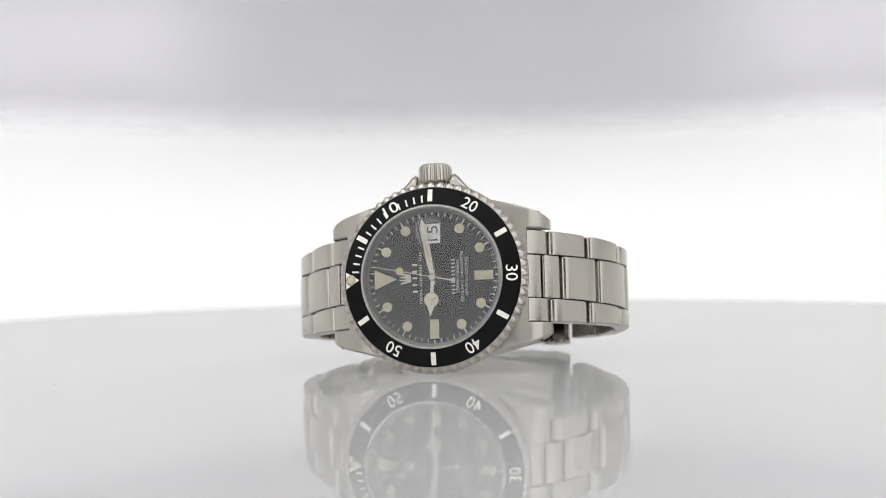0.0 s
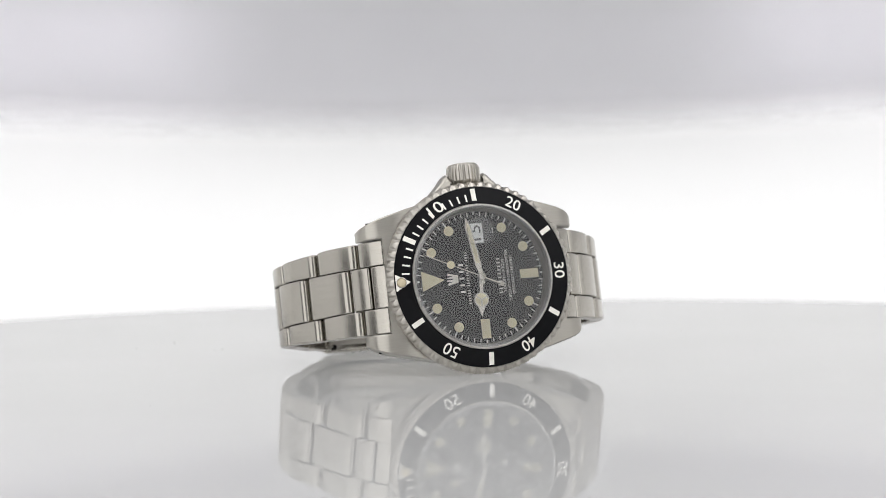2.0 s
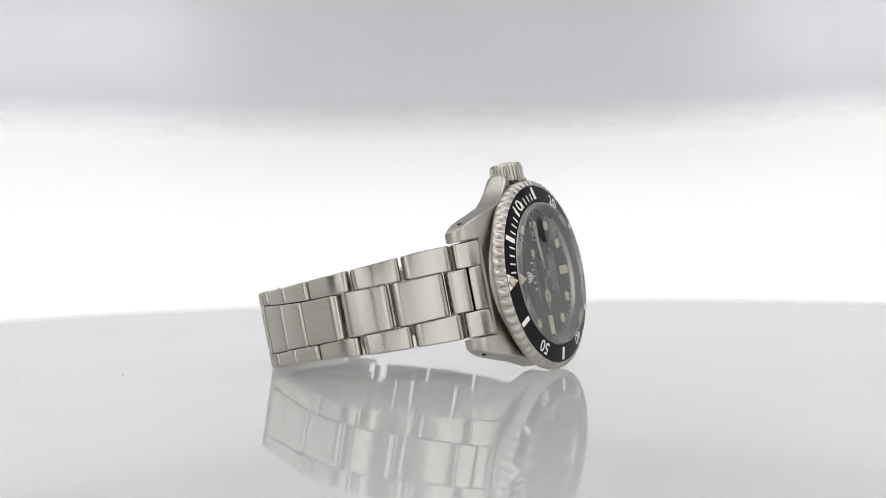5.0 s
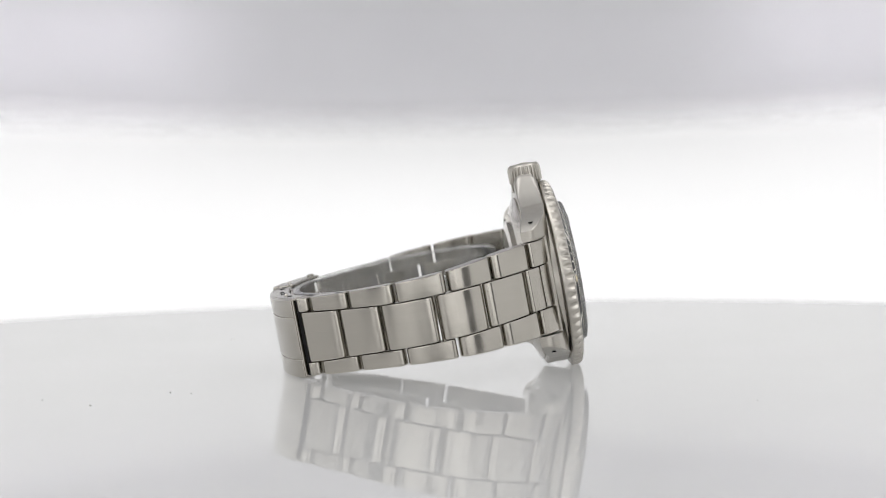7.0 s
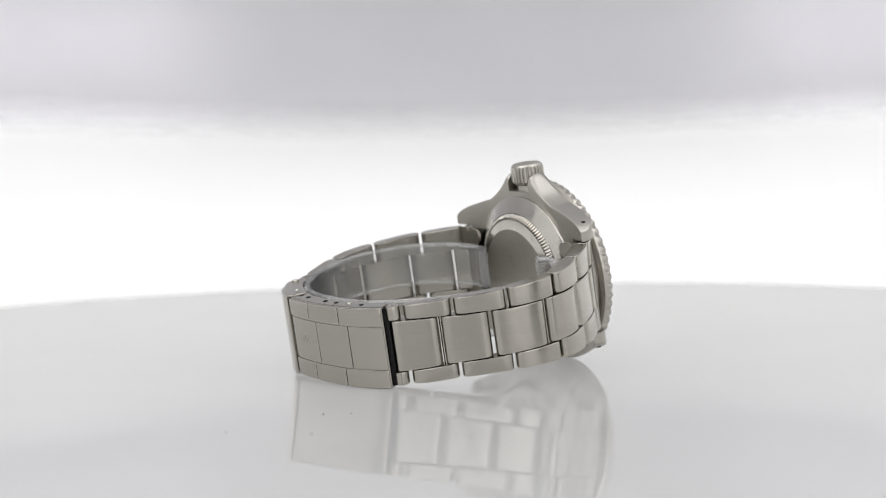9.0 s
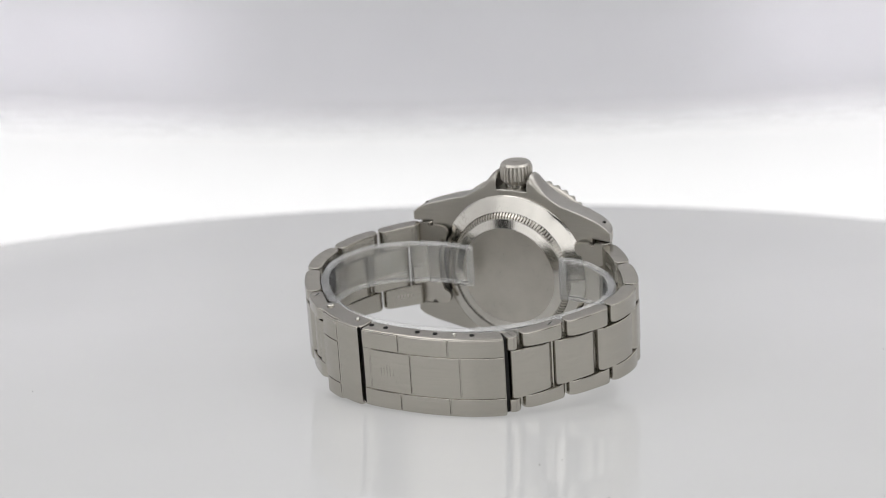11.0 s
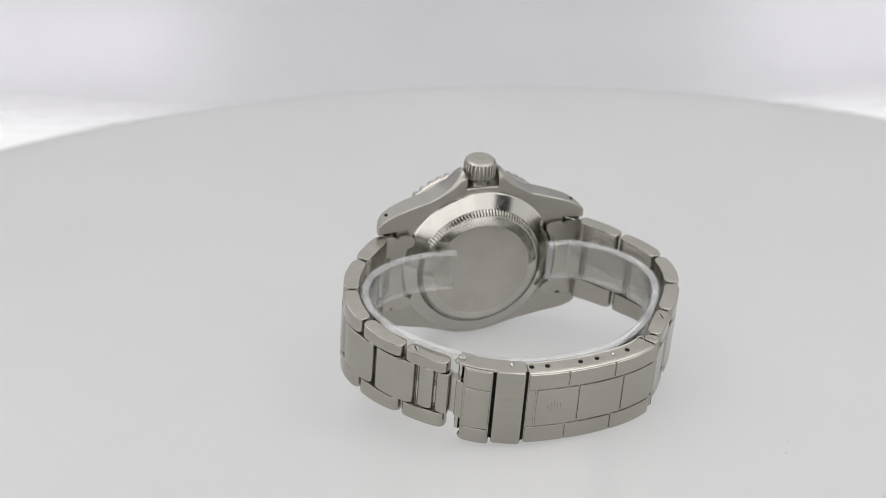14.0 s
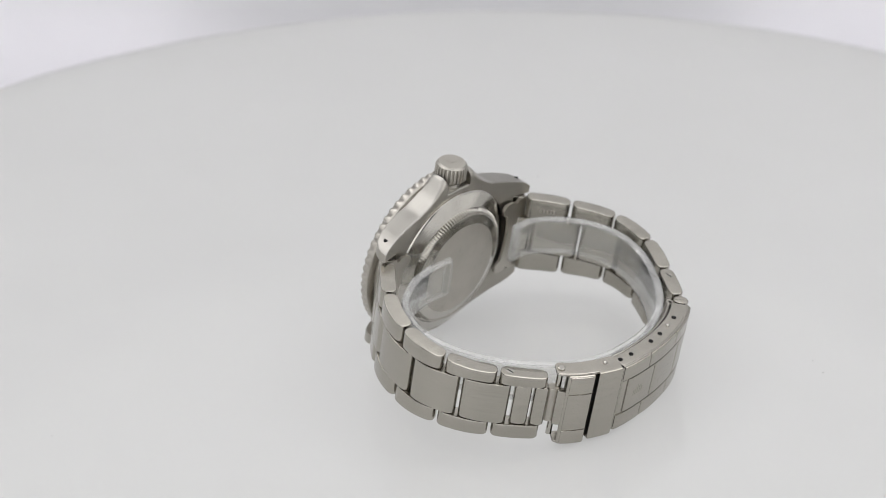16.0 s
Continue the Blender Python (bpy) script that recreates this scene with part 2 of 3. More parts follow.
def lettering(name, words, width, height, m, material, parent, label="", bold=0.0):
    """Raised print of that width and height, centred at m (millimetres), in the built-in font."""
    data = bpy.data.curves.new(name, "FONT")
    data.body, data.align_x, data.align_y, data.extrude = words, "CENTER", "CENTER", 0.012
    data.resolution_u, data.offset = 3, bold
    ob = new("text_source", data)
    me = bpy.data.meshes.new_from_object(ob.evaluated_get(bpy.context.evaluated_depsgraph_get()))
    bpy.data.objects.remove(ob)
    co = np.array([v.co for v in me.vertices])
    lo, hi = co.min(0), co.max(0)
    bm = bmesh.new()
    bm.from_mesh(me)
    bpy.data.meshes.remove(me)
    mid = (lo + hi) / 2
    for v in bm.verts:
        v.co = m @ Vector(((v.co.x - mid[0]) / (hi[0] - lo[0]) * width, (v.co.y - mid[1]) / (hi[1] - lo[1]) * height, v.co.z - mid[2]))
    return part(name, bm, material, parent, label)


# ---- the light box: only its back wall and curtain are in view, the rest is added ----
def wall_outline(r, y_front, k=48):
    """A U in plan: straight sides and a round back, from the left front to the right front."""
    pts = [(-r, y_front), (-r, y_front * 0.66), (-r, y_front * 0.33)]
    pts += [(-r * math.cos(math.pi * i / k), r * math.sin(math.pi * i / k)) for i in range(k + 1)]
    return pts + [(r, y_front * 0.33), (r, y_front * 0.66), (r, y_front)]


def u_wall(name, outline, thick, z0, z1, material, label, sag=0.0):
    """A standing sheet of that thickness along the outline, whose lower edge rises to the sides by sag."""
    bm = bmesh.new()
    cols = []
    for i, (x, y) in enumerate(outline):
        (xa, ya), (xb, yb) = outline[max(0, i - 1)], outline[min(len(outline) - 1, i + 1)]
        n = math.hypot(xb - xa, yb - ya)
        ox, oy = -(yb - ya) / n * thick, (xb - xa) / n * thick
        lift = sag * min(1.0, (x / 0.171) ** 2)
        cols.append([bm.verts.new(p) for p in ((x, y, z0 + lift), (x, y, z1), (x + ox, y + oy, z1), (x + ox, y + oy, z0 + lift))])
    for a, b in zip(cols, cols[1:]):
        for i in range(4):
            bm.faces.new((a[i], b[i], b[(i + 1) % 4], a[(i + 1) % 4]))
    bm.faces.new(cols[0])
    bm.faces.new(cols[-1][::-1])
    return tagged(finish(name, bm, material, scale=1), label, "wall", kind="structure")


def light_box():
    back, hanging = wall_outline(0.345, 0.0)[3:-3], wall_outline(0.315, 0.0)[3:-3]
    u_wall("wall_lower", back, 0.01, -0.30, 0.110, PANEL_LIT, "bright white backlit diffuser wall round the turntable")
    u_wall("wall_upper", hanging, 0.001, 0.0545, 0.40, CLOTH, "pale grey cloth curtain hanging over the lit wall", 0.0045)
    # unseen side panels, added to light the dial and shape the steel's reflections
    for sx, nm in ((-1, "added_wall_left"), (1, "added_wall_right")):
        x = 0.345 * sx
        ends = [(x, -0.20), (x, -0.002)] if sx < 0 else [(x, -0.002), (x, -0.20)]
        u_wall(nm, ends, 0.01, -0.30, 0.40, SIDE_DIM, "unseen dim glowing side panel added beside the turntable")
        ends = [(x, -0.33), (x, -0.202)] if sx < 0 else [(x, -0.202), (x, -0.33)]
        u_wall(nm, ends, 0.01, -0.30, 0.095, BLACKOUT, "unseen black side panel added to darken reflections in the steel")
        u_wall(nm, ends, 0.01, 0.097, 0.40, SIDE_LIT, "unseen glowing side panel added to brighten the crystal's reflection")
        ends = [(x, -0.62), (x, -0.332)] if sx < 0 else [(x, -0.332), (x, -0.62)]
        u_wall(nm, ends, 0.01, -0.30, 0.40, SIDE_LIT, "unseen glowing side panel added near the lens to light the dial")
    # unseen ceiling and floor, added as glowing surfaces above and below the plate
    tagged(finish("ceiling", box(-0.36, 0.36, -0.63, 0.36, 0.40, 0.41), CEILING_LIT, scale=1), "unseen glowing ceiling added to light the watch from above", "ceiling", kind="structure")
    tagged(finish("floor", box(-0.36, 0.36, -0.63, 0.36, -0.31, -0.30), FLOOR_LIT, scale=1), "unseen glowing floor added to light the turntable from below", "floor", kind="structure")
    # unseen glowing front wall, added to light the dial and the steel
    bm = bmesh.new()
    k = 32
    ring_o, ring_i = [], []
    for i in range(k):
        a = 2 * math.pi * (i + 0.5) / k
        c, s = math.cos(a), math.sin(a)
        f = min(0.36 / abs(c), (0.36 if s > 0 else 0.34) / abs(s))
        ring_o.append((c * f, 0.043 + s * f))
        ring_i.append((c * 0.035, 0.043 + s * 0.035))
    for y in (-0.63, -0.62):
        o = [bm.verts.new((x, y, z)) for x, z in ring_o]
        n_ = [bm.verts.new((x, y, z)) for x, z in ring_i]
        for i in range(k):
            j = (i + 1) % k
            bm.faces.new((o[i], o[j], n_[j], n_[i]))
    tagged(finish("added_wall_front", bm, FRONT_LIT, scale=1), "unseen glowing front wall with a round lens opening, added to light the dial", "wall", kind="structure")
    # unseen black panels added to darken reflections in the crystal and caseback
    for x0, x1, z0, z1 in ((-0.18, 0.15, 0.085, 0.149), (-0.15, 0.24, 0.151, 0.31)):
        tagged(finish("black_flag", box(x0, x1, -0.618, -0.614, z0, z1), BLACKOUT, scale=1), "unseen black panel added above the lens to darken reflections", "wall", kind="structure")
    # unseen black sheet, added so the lens opening reflects dark
    tagged(finish("lens_blackout", box(-0.08, 0.08, -0.70, -0.69, -0.04, 0.12), BLACKOUT, scale=1), "unseen black sheet added behind the lens opening", "wall", kind="structure")


# ---- turntable ----
def turntable():
    r = 212.5
    root = new("turntable")
    tagged(root, "round glossy white acrylic turntable carrying the watch", "turntable")
    part("plate", revolve([(0, 0), (60, 0), (140, 0), (r - 0.5, 0)], 192), ACRYLIC, root)
    part("rim", revolve([(r - 0.5, 0), (r - 0.15, -0.15), (r, -0.5), (r, -3.2), (r - 0.3, -3.6), (r - 0.8, -3.7)], 192), ACRYLIC, root)
    for x, y, size in ((-31, 71.3, 0.16), (-34.5, 67.5, 0.12), (-47.2, 88.1, 0.18), (-33.8, 96.4, 0.14), (87.8, 41.9, 0.15), (70, -66, 0.1), (-88, -30, 0.12)):
        bm = bmesh.new()
        bmesh.ops.create_icosphere(bm, subdivisions=1, radius=size, matrix=Matrix.Translation((x, y, size * 0.4)))
        part("dust_speck", bm, SPECK, root, "tiny grey dust speck")
    return root


# ---- the watch: x to 3 o'clock, y to 12 o'clock, z out of the dial ----
def case_edge(y, side):
    """Half width of the case at y: side 1 has the crown and its guards."""
    a = abs(y)
    w = np.interp(a, [0, 4, 8, 11, 14, 17, 20, 22, 23.4, 24.3], [19.3, 18.9, 17.7, 16.8, 16.2, 15.4, 14.6, 13.9, 13.1, 12.3])
    if side > 0 and a < 12.0:
        g = np.interp(a, [0, 3.75, 3.8, 4.3, 5.0, 6.0, 7.0, 8.0, 9.2, 10.5, 12.0], [19.2, 19.2, 22.6, 23.0, 22.5, 21.2, 20.0, 19.0, 18.1, 17.4, 16.6])
        w = max(w, g)
    return float(w)


def case_top(y):
    return float(np.interp(abs(y), [0, 12, 17, 21, 23, 24.0, 24.3], [-1.75, -1.8, -2.4, -3.6, -4.7, -6.0, -7.2]))


def case_bottom(y):
    return float(np.interp(abs(y), [0, 12, 17, 21, 24.3], [-6.9, -7.0, -7.4, -8.1, -8.75]))


def slice_loop(x0, x1, y, c=0.35, round_=0.0):
    """One cross-section of the case; round_ eases the corners on the crown's side."""
    t, b = case_top(y), case_bottom(y)
    c = min(c, (t - b) * 0.3)
    q = max(c, min(round_, (t - b) * 0.48))
    turn = [radians(a) for a in (0, 22.5, 45, 67.5, 90)]
    upper = [(x1 - q + q * math.sin(a), y, t - q + q * math.cos(a)) for a in turn]
    lower = [(x1 - q + q * math.cos(a), y, b + q - q * math.sin(a)) for a in turn]
    return [(x0 + c, y, t)] + upper + lower + [(x0 + c, y, b), (x0, y, b + c), (x0, y, t - c)]


def guard_round(y):
    return float(np.interp(abs(y), [3.75, 3.8, 4.6, 6.0, 7.5, 9.0], [0.0, 2.1, 2.0, 1.4, 0.7, 0.0]))


def build_case(root):
    ys = sorted({round(v, 3) for v in (*np.linspace(-19.8, 19.8, 51), -3.75, -3.8, 3.75, 3.8, 4.3, -4.3, 5.0, -5.0, 6.0, -6.0)})
    bm = loft([slice_loop(-case_edge(y, -1), case_edge(y, 1), y, 0.35, guard_round(y)) for y in ys])
    lugs = []
    for sx in (-1, 1):
        for sy in (-1, 1):
            yl = [19.8, 20.2, 20.7, 21.5, 22.3, 23.0, 23.5, 23.9, 24.15, 24.3]
            loops = []
            for y in yl:
                a, b = 10.15, case_edge(sy * y, sx)
                loops.append(slice_loop(*((a, b) if sx > 0 else (-b, -a)), sy * y, 0.3))
            lugs.append(loft(loops))
    case = part("case", bm, CASE_STEEL, root, "brushed steel watch case with drilled lugs", 28)
    pieces = [case] + [part("lug", lug, CASE_STEEL, case, "", 28) for lug in lugs]
    part("bezel_seat", revolve([(18.0, -1.74), (19.0, -1.78), (19.05, -1.9), (19.05, -3.6)], 128), SATIN, case, "turned steel seat under the bezel")
    for ob in pieces:
        ob.data.materials.append(FLANK)
        for f in ob.data.polygons:
            f.material_index = int(abs(f.normal.x) > 0.55)
    for sx in (-1, 1):
        for sy in (-1, 1):
            e = case_edge(22 * sy, sx)
            m4 = pose(sx * (e - 0.55), sy * 21.9, -6.1, 0, 90, 0)
            bm = bmesh.new()
            bmesh.ops.create_cone(bm, segments=20, radius1=0.5, radius2=0.5, depth=1.3, cap_ends=True, matrix=m4)
            part("lug_hole", bm, RECESS_SHADE, case, "dark drilled lug hole")
    return case


def build_back(root):
    back = part("caseback", revolve([(18.1, -6.6), (18.1, -7.3), (17.7, -7.7), (14.9, -8.95), (14.75, -9.05), (14.75, -8.7)], 160), POLISHED, root, "polished steel screw-down caseback")

    def teeth(i, j):
        return (0.0 if i % 4 in (0, 1) else (0, -0.5, -0.75, -0.35, 0)[j])
    part("fluted_ring", revolve([(14.85, -8.6), (14.75, -8.9), (14.05, -9.95), (13.85, -10.05), (13.3, -9.95)], 120 * 4, teeth), POLISHED, back, "fluted steel ring")
    part("inner_ring", revolve([(13.45, -9.9), (13.25, -10.0), (11.5, -10.5), (11.35, -10.52)], 128), POLISHED, back)
    part("centre_plate", revolve([(11.36, -10.5), (11.2, -10.56), (6, -10.58), (0, -10.58)], 96), BRUSHED, back, "plain brushed centre of the caseback")


def build_bezel(root):
    teeth_n = 60
    seg = teeth_n * 8
    dip = (0.0, 0.0, 0.3, 0.9, 1.0, 0.9, 0.3, 0.0)

    def notch(i, j):
        d = dip[i % 8]
        return -d * (0.0, 0, 0, 0.05, 0.3, 0.75, 0.7, 0.05, 0)[j]
    prof = [(16.5, -1.7), (20.0, -1.72), (20.5, -1.4), (20.7, -0.9), (20.7, -0.2), (20.65, 0.3), (20.3, 0.8), (19.45, 1.17), (19.3, 1.0)]
    bezel = part("bezel", revolve(prof, seg, notch), SATIN, root, "knurled steel rotating bezel", 26)
    part("bezel_insert", revolve([(19.34, 0.9), (19.32, 1.12), (15.75, 2.0), (15.6, 1.9)], 192), INSERT_BLACK, bezel, "black bezel insert with worn edge")
    part("inner_rim", revolve([(15.62, 1.9), (15.55, 2.12), (15.15, 2.16), (15.05, 2.0), (14.9, 0.6), (14.2, 0.02)], 160), SATIN, bezel, "polished steel inner rim")
    slope = math.degrees(math.atan2(2.0 - 1.12, 19.32 - 15.75))

    def on_insert(angle, r=17.3):
        z = 1.12 + (19.32 - r) / (19.32 - 15.75) * 0.88 + 0.012
        return pose(0, 0, 0, 0, 0, -angle) @ pose(0, r, z, -slope)
    for minute in range(1, 60):
        if minute % 10 == 0:
            mm = on_insert(minute * 6, 17.45)
            lettering("numeral", str(minute), 3.4, 2.6, mm, SILVER, bezel, "silver bezel numeral %d" % minute, 0.006)
            continue
        if minute % 5 == 0:
            w, h, r = 1.05, 2.75, 17.6
        elif minute < 15:
            w, h, r = 0.36, 1.6, 16.95
        else:
            continue
        bm = box(-w / 2, w / 2, -h / 2, h / 2, -0.02, 0.02)
        bmesh.ops.transform(bm, matrix=on_insert(minute * 6, r), verts=bm.verts)
        part("minute_bar", bm, SILVER, bezel)
    bm = prism([(-1.85, 1.4), (1.85, 1.4), (0, -1.8)], -0.02, 0.02)
    bmesh.ops.transform(bm, matrix=on_insert(0, 17.75), verts=bm.verts)
    part("zero_triangle", bm, SILVER, bezel)
    bm = revolve([(1.15, -0.02), (1.15, 0.16), (1.0, 0.22), (0.92, 0.1)], 32)
    bmesh.ops.transform(bm, matrix=on_insert(0, 17.9), verts=bm.verts)
    part("pearl_ring", bm, POLISHED, bezel)
    bm = revolve([(0.95, 0.05), (0.8, 0.3), (0.45, 0.45), (0, 0.5)], 28)
    bmesh.ops.transform(bm, matrix=on_insert(0, 17.9), verts=bm.verts)
    part("pearl", bm, PEARL, bezel, "aged cream luminous pearl")


def build_dial(root):
    dial = part("dial", revolve([(14.6, -0.3), (14.6, 0.0), (7, 0.0), (0, 0.0)], 128), DIAL_BLACK, root, "matte black dial with cream markers")
    for h in range(1, 12):
        if h == 3:
            continue
        a = 30 * h
        if h in (6, 9):
            r = 11.1
            out = [(-0.98, r - 2.05), (0.98, r - 2.05), (0.98, r + 2.05), (-0.98, r + 2.05)]
        else:
            out = circle(0, 11.9, 1.06, 36)
        part("hour_marker", prism(at_angle(out, a), 0.01, 0.2, 0.06), LUME, dial, "cream luminous hour marker")
    part("hour_marker", prism([(-2.15, 13.0), (2.15, 13.0), (0, 8.0)], 0.01, 0.2, 0.06), LUME, dial, "cream luminous triangle at twelve")
    for k in range(60):
        five = k % 5 == 0
        w = 0.17 if five else 0.1
        r0, r1 = (12.95, 14.15) if five else (13.2, 14.1)
        if five and k % 15 == 0:
            r0 = 13.55
        part("minute_tick", prism(at_angle([(-w, r0), (w, r0), (w, r1), (-w, r1)], 6 * k), 0.008, 0.03), PRINT, dial)
    flat = lambda x, y: Matrix.Translation((x, y, 0.02))
    # maker's and model names as rows of plain bars, the rest as it reads
    def bar_row(y, height, width, groups, stroke):
        """Groups of upright strokes, as wide as letters, centred on the dial's axis."""
        slots = sum(groups) + len(groups) - 1
        step, k = width / slots, 0
        for size in groups:
            for _ in range(size):
                x = -width / 2 + step * (k + 0.5)
                w = step * stroke
                part("name_bar", prism([(x - w / 2, y - height / 2), (x + w / 2, y - height / 2), (x + w / 2, y + height / 2), (x - w / 2, y + height / 2)], 0.008, 0.03), PRINT, dial)
                k += 1
            k += 1
    bar_row(4.1, 1.05, 7.2, (5,), 0.3)
    bar_row(2.8, 0.55, 11.4, (6, 9, 4), 0.36)
    bar_row(-4.35, 0.8, 8.0, (10,), 0.34)
    part("emblem", prism([(-0.75, 4.95), (0.75, 4.95), (1.3, 7.2), (0.85, 7.3), (0.55, 6.0), (0.42, 7.45), (0.2, 7.5), (0.1, 6.1), (-0.1, 6.1), (-0.2, 7.5), (-0.42, 7.45), (-0.55, 6.0), (-0.85, 7.3), (-1.3, 7.2)], 0.008, 0.1), SILVER, dial, "small applied steel emblem")
    lettering("depth_text", "1000ft=300m", 6.9, 0.75, flat(0, -5.3), PRINT, dial, "white print reading 1000ft=300m")
    lettering("chronometer_text", "SUPERLATIVE CHRONOMETER", 11.0, 0.62, flat(0, -6.3), PRINT, dial, "white print reading SUPERLATIVE CHRONOMETER")
    lettering("certified_text", "OFFICIALLY CERTIFIED", 8.3, 0.6, flat(0, -7.25), PRINT, dial, "white print reading OFFICIALLY CERTIFIED")
    for s in (-1, 1):
        for k in range(5):
            a = 180 + s * (8 + 3.1 * k)
            part("origin_bar", prism(at_angle([(-0.11, 13.75), (0.11, 13.75), (0.11, 13.95), (-0.11, 13.95)], a), 0.008, 0.03), PRINT, dial)
    part("date_window", prism([(7.4, -1.65), (11.6, -1.65), (11.6, 1.65), (7.4, 1.65)], 0.01, 0.05), DATE_WHITE, dial, "white date window showing 15")
    lettering("date_numeral", "15", 3.3, 2.4, Matrix.Translation((9.55, 0, 0.07)), INSERT_BLACK, dial, "black date numeral 15", 0.0)
    return dial


def build_hands(root):
    # hour hand with a ring and three spokes
    a = 275.0
    z = 0.55
    hand = part("hour_hand", prism(at_angle([(-0.35, -1.6), (0.35, -1.6), (0.42, 0), (0.38, 3.4), (-0.38, 3.4), (-0.42, 0)], a), z, z + 0.15, 0.04), SATIN, root, "steel hour hand with a spoked ring")
    bm = revolve([(1.35, z), (1.35, z + 0.15), (1.62, z + 0.15), (1.62, z), (1.35, z)], 40)
    c = at_angle([(0, 4.9)], a)[0]
    bmesh.ops.translate(bm, vec=(c[0], c[1], 0), verts=bm.verts)
    part("ring", bm, SATIN, hand)
    part("ring_lume", prism(circle(c[0], c[1], 1.36, 32), z + 0.01, z + 0.1), LUME, hand, "cream luminous fill")
    for spoke in (0, 120, 240):
        pts = [(x + 0, y) for x, y in [(-0.13, 0), (0.13, 0), (0.13, 1.4), (-0.13, 1.4)]]
        pts = [(x + c[0], y + c[1]) for x, y in at_angle(pts, a + spoke)]
        part("spoke", prism(pts, z + 0.1, z + 0.16), SATIN, hand)
    part("tip", prism(at_angle([(-0.75, 6.35), (0.75, 6.35), (0, 8.5)], a), z, z + 0.15, 0.04), SATIN, hand)
    # minute hand
    a, z = 80.3, 0.95
    hand = part("minute_hand", prism(at_angle([(-0.35, -1.6), (0.35, -1.6), (0.45, 1.5), (0.68, 2.6), (0.68, 11.2), (0, 13.0), (-0.68, 11.2), (-0.68, 2.6), (-0.45, 1.5)], a), z, z + 0.15, 0.05), SATIN, root, "steel minute hand with cream lume")
    part("lume", prism(at_angle([(-0.42, 3.0), (0.42, 3.0), (0.42, 10.9), (0, 12.0), (-0.42, 10.9)], a), z + 0.15, z + 0.18), LUME, hand, "cream luminous fill")
    # second hand, built pointing at twelve
    z = 1.35
    hand = part("second_hand", prism([(-0.16, -4.9), (0.16, -4.9), (0.1, 0), (0.07, 13.2), (-0.07, 13.2), (-0.1, 0)], z, z + 0.1), SATIN, root, "thin steel second hand with a luminous dot")
    part("dot", prism(circle(0, 7.3, 0.85, 28), z - 0.02, z + 0.12), LUME, hand, "cream luminous dot")
    part("tail_dot", prism(circle(0, -4.7, 0.5, 20), z - 0.02, z + 0.12), SATIN, hand)
    part("boss", revolve([(0.8, 0.5), (0.8, 1.55), (0.55, 1.65), (0, 1.65)], 28), SATIN, hand)
    return hand


def build_crystal(root):
    cr = part("crystal", revolve([(15.1, 1.6), (15.1, 2.75), (14.75, 3.05), (0, 3.1)], 128), CRYSTAL, root, "clear flat sapphire crystal")
    cr.visible_shadow = False
    part("crystal_edge", revolve([(15.52, 2.12), (15.5, 2.6), (15.3, 2.9), (14.85, 2.98), (14.6, 2.7)], 128), PLASTIC_EDGE, cr, "bright bevelled edge of the crystal").visible_shadow = False
    pts = [(x, y) for x, y in circle(9.5, 0, 3.35, 40)]
    pts = [(max(6.7, min(12.4, x)), max(-2.75, min(2.75, y))) for x, y in pts]
    bm = prism(pts, 3.09, 3.75, 0.35)
    bmesh.ops.delete(bm, geom=[f for f in bm.faces if max(v.co.z for v in f.verts) < 3.1], context="FACES_ONLY")
    lens = part("date_magnifier", bm, CRYSTAL, cr, "small magnifying lens over the date")
    lens.visible_shadow = False


def build_crown(root):
    def flute(i, j):
        return (-0.32 if i % 6 in (2, 3, 4) else 0.0) if j in (2, 3, 4) else 0.0
    bm = revolve([(0, 20.0), (2.3, 20.0), (3.3, 20.95), (3.65, 21.3), (3.65, 24.0), (3.4, 24.65), (3.0, 25.05), (0, 25.3)], 26 * 6, flute)
    bmesh.ops.transform(bm, matrix=Matrix(((0, 0, 1, 0), (0, 1, 0, 0), (1, 0, 0, -3.85), (0, 0, 0, 1))), verts=bm.verts)
    crown = part("crown", bm, SATIN, root, "fluted steel winding crown", 25)
    bm = prism([(-0.8, -0.7), (0.8, -0.7), (1.1, 0.8), (0.45, 0.2), (0, 1.0), (-0.45, 0.2), (-1.1, 0.8)], 0, 0.06)
    bmesh.ops.transform(bm, matrix=Matrix(((0, 0, 1, 25.26), (1, 0, 0, 0), (0, 1, 0, -3.85), (0, 0, 0, 1))), verts=bm.verts)
    part("emblem", bm, SATIN, crown)
    bm = revolve([(0, 18.5), (2.6, 18.5), (2.6, 20.3), (0, 20.3)], 40)
    bmesh.ops.transform(bm, matrix=Matrix(((0, 0, 1, 0), (0, 1, 0, 0), (1, 0, 0, -3.85), (0, 0, 0, 1))), verts=bm.verts)
    part("crown_tube", bm, POLISHED, crown)


# ---- bracelet: a closed path in the y-z plane of the watch, along the links' outer faces ----
CURVE = [(19, -3.0), (23.0, -5.9), (28.5, -11.5), (33.2, -17.4), (36.9, -23.5), (38.0, -30), (36.8, -36.5), (33.8, -42.3), (29.3, -48.8),
         (25, -54.6), (22.2, -58.2), (15.9, -61.3), (8, -63.1), (0, -63.7), (-7.5, -63.3), (-14.5, -61), (-20.3, -57.4), (-28.6, -49.2),
         (-34, -42), (-37, -35), (-37.3, -28.5), (-35.2, -21), (-31.5, -15), (-26.9, -9.9), (-22.6, -6.0), (-19, -3.2)]


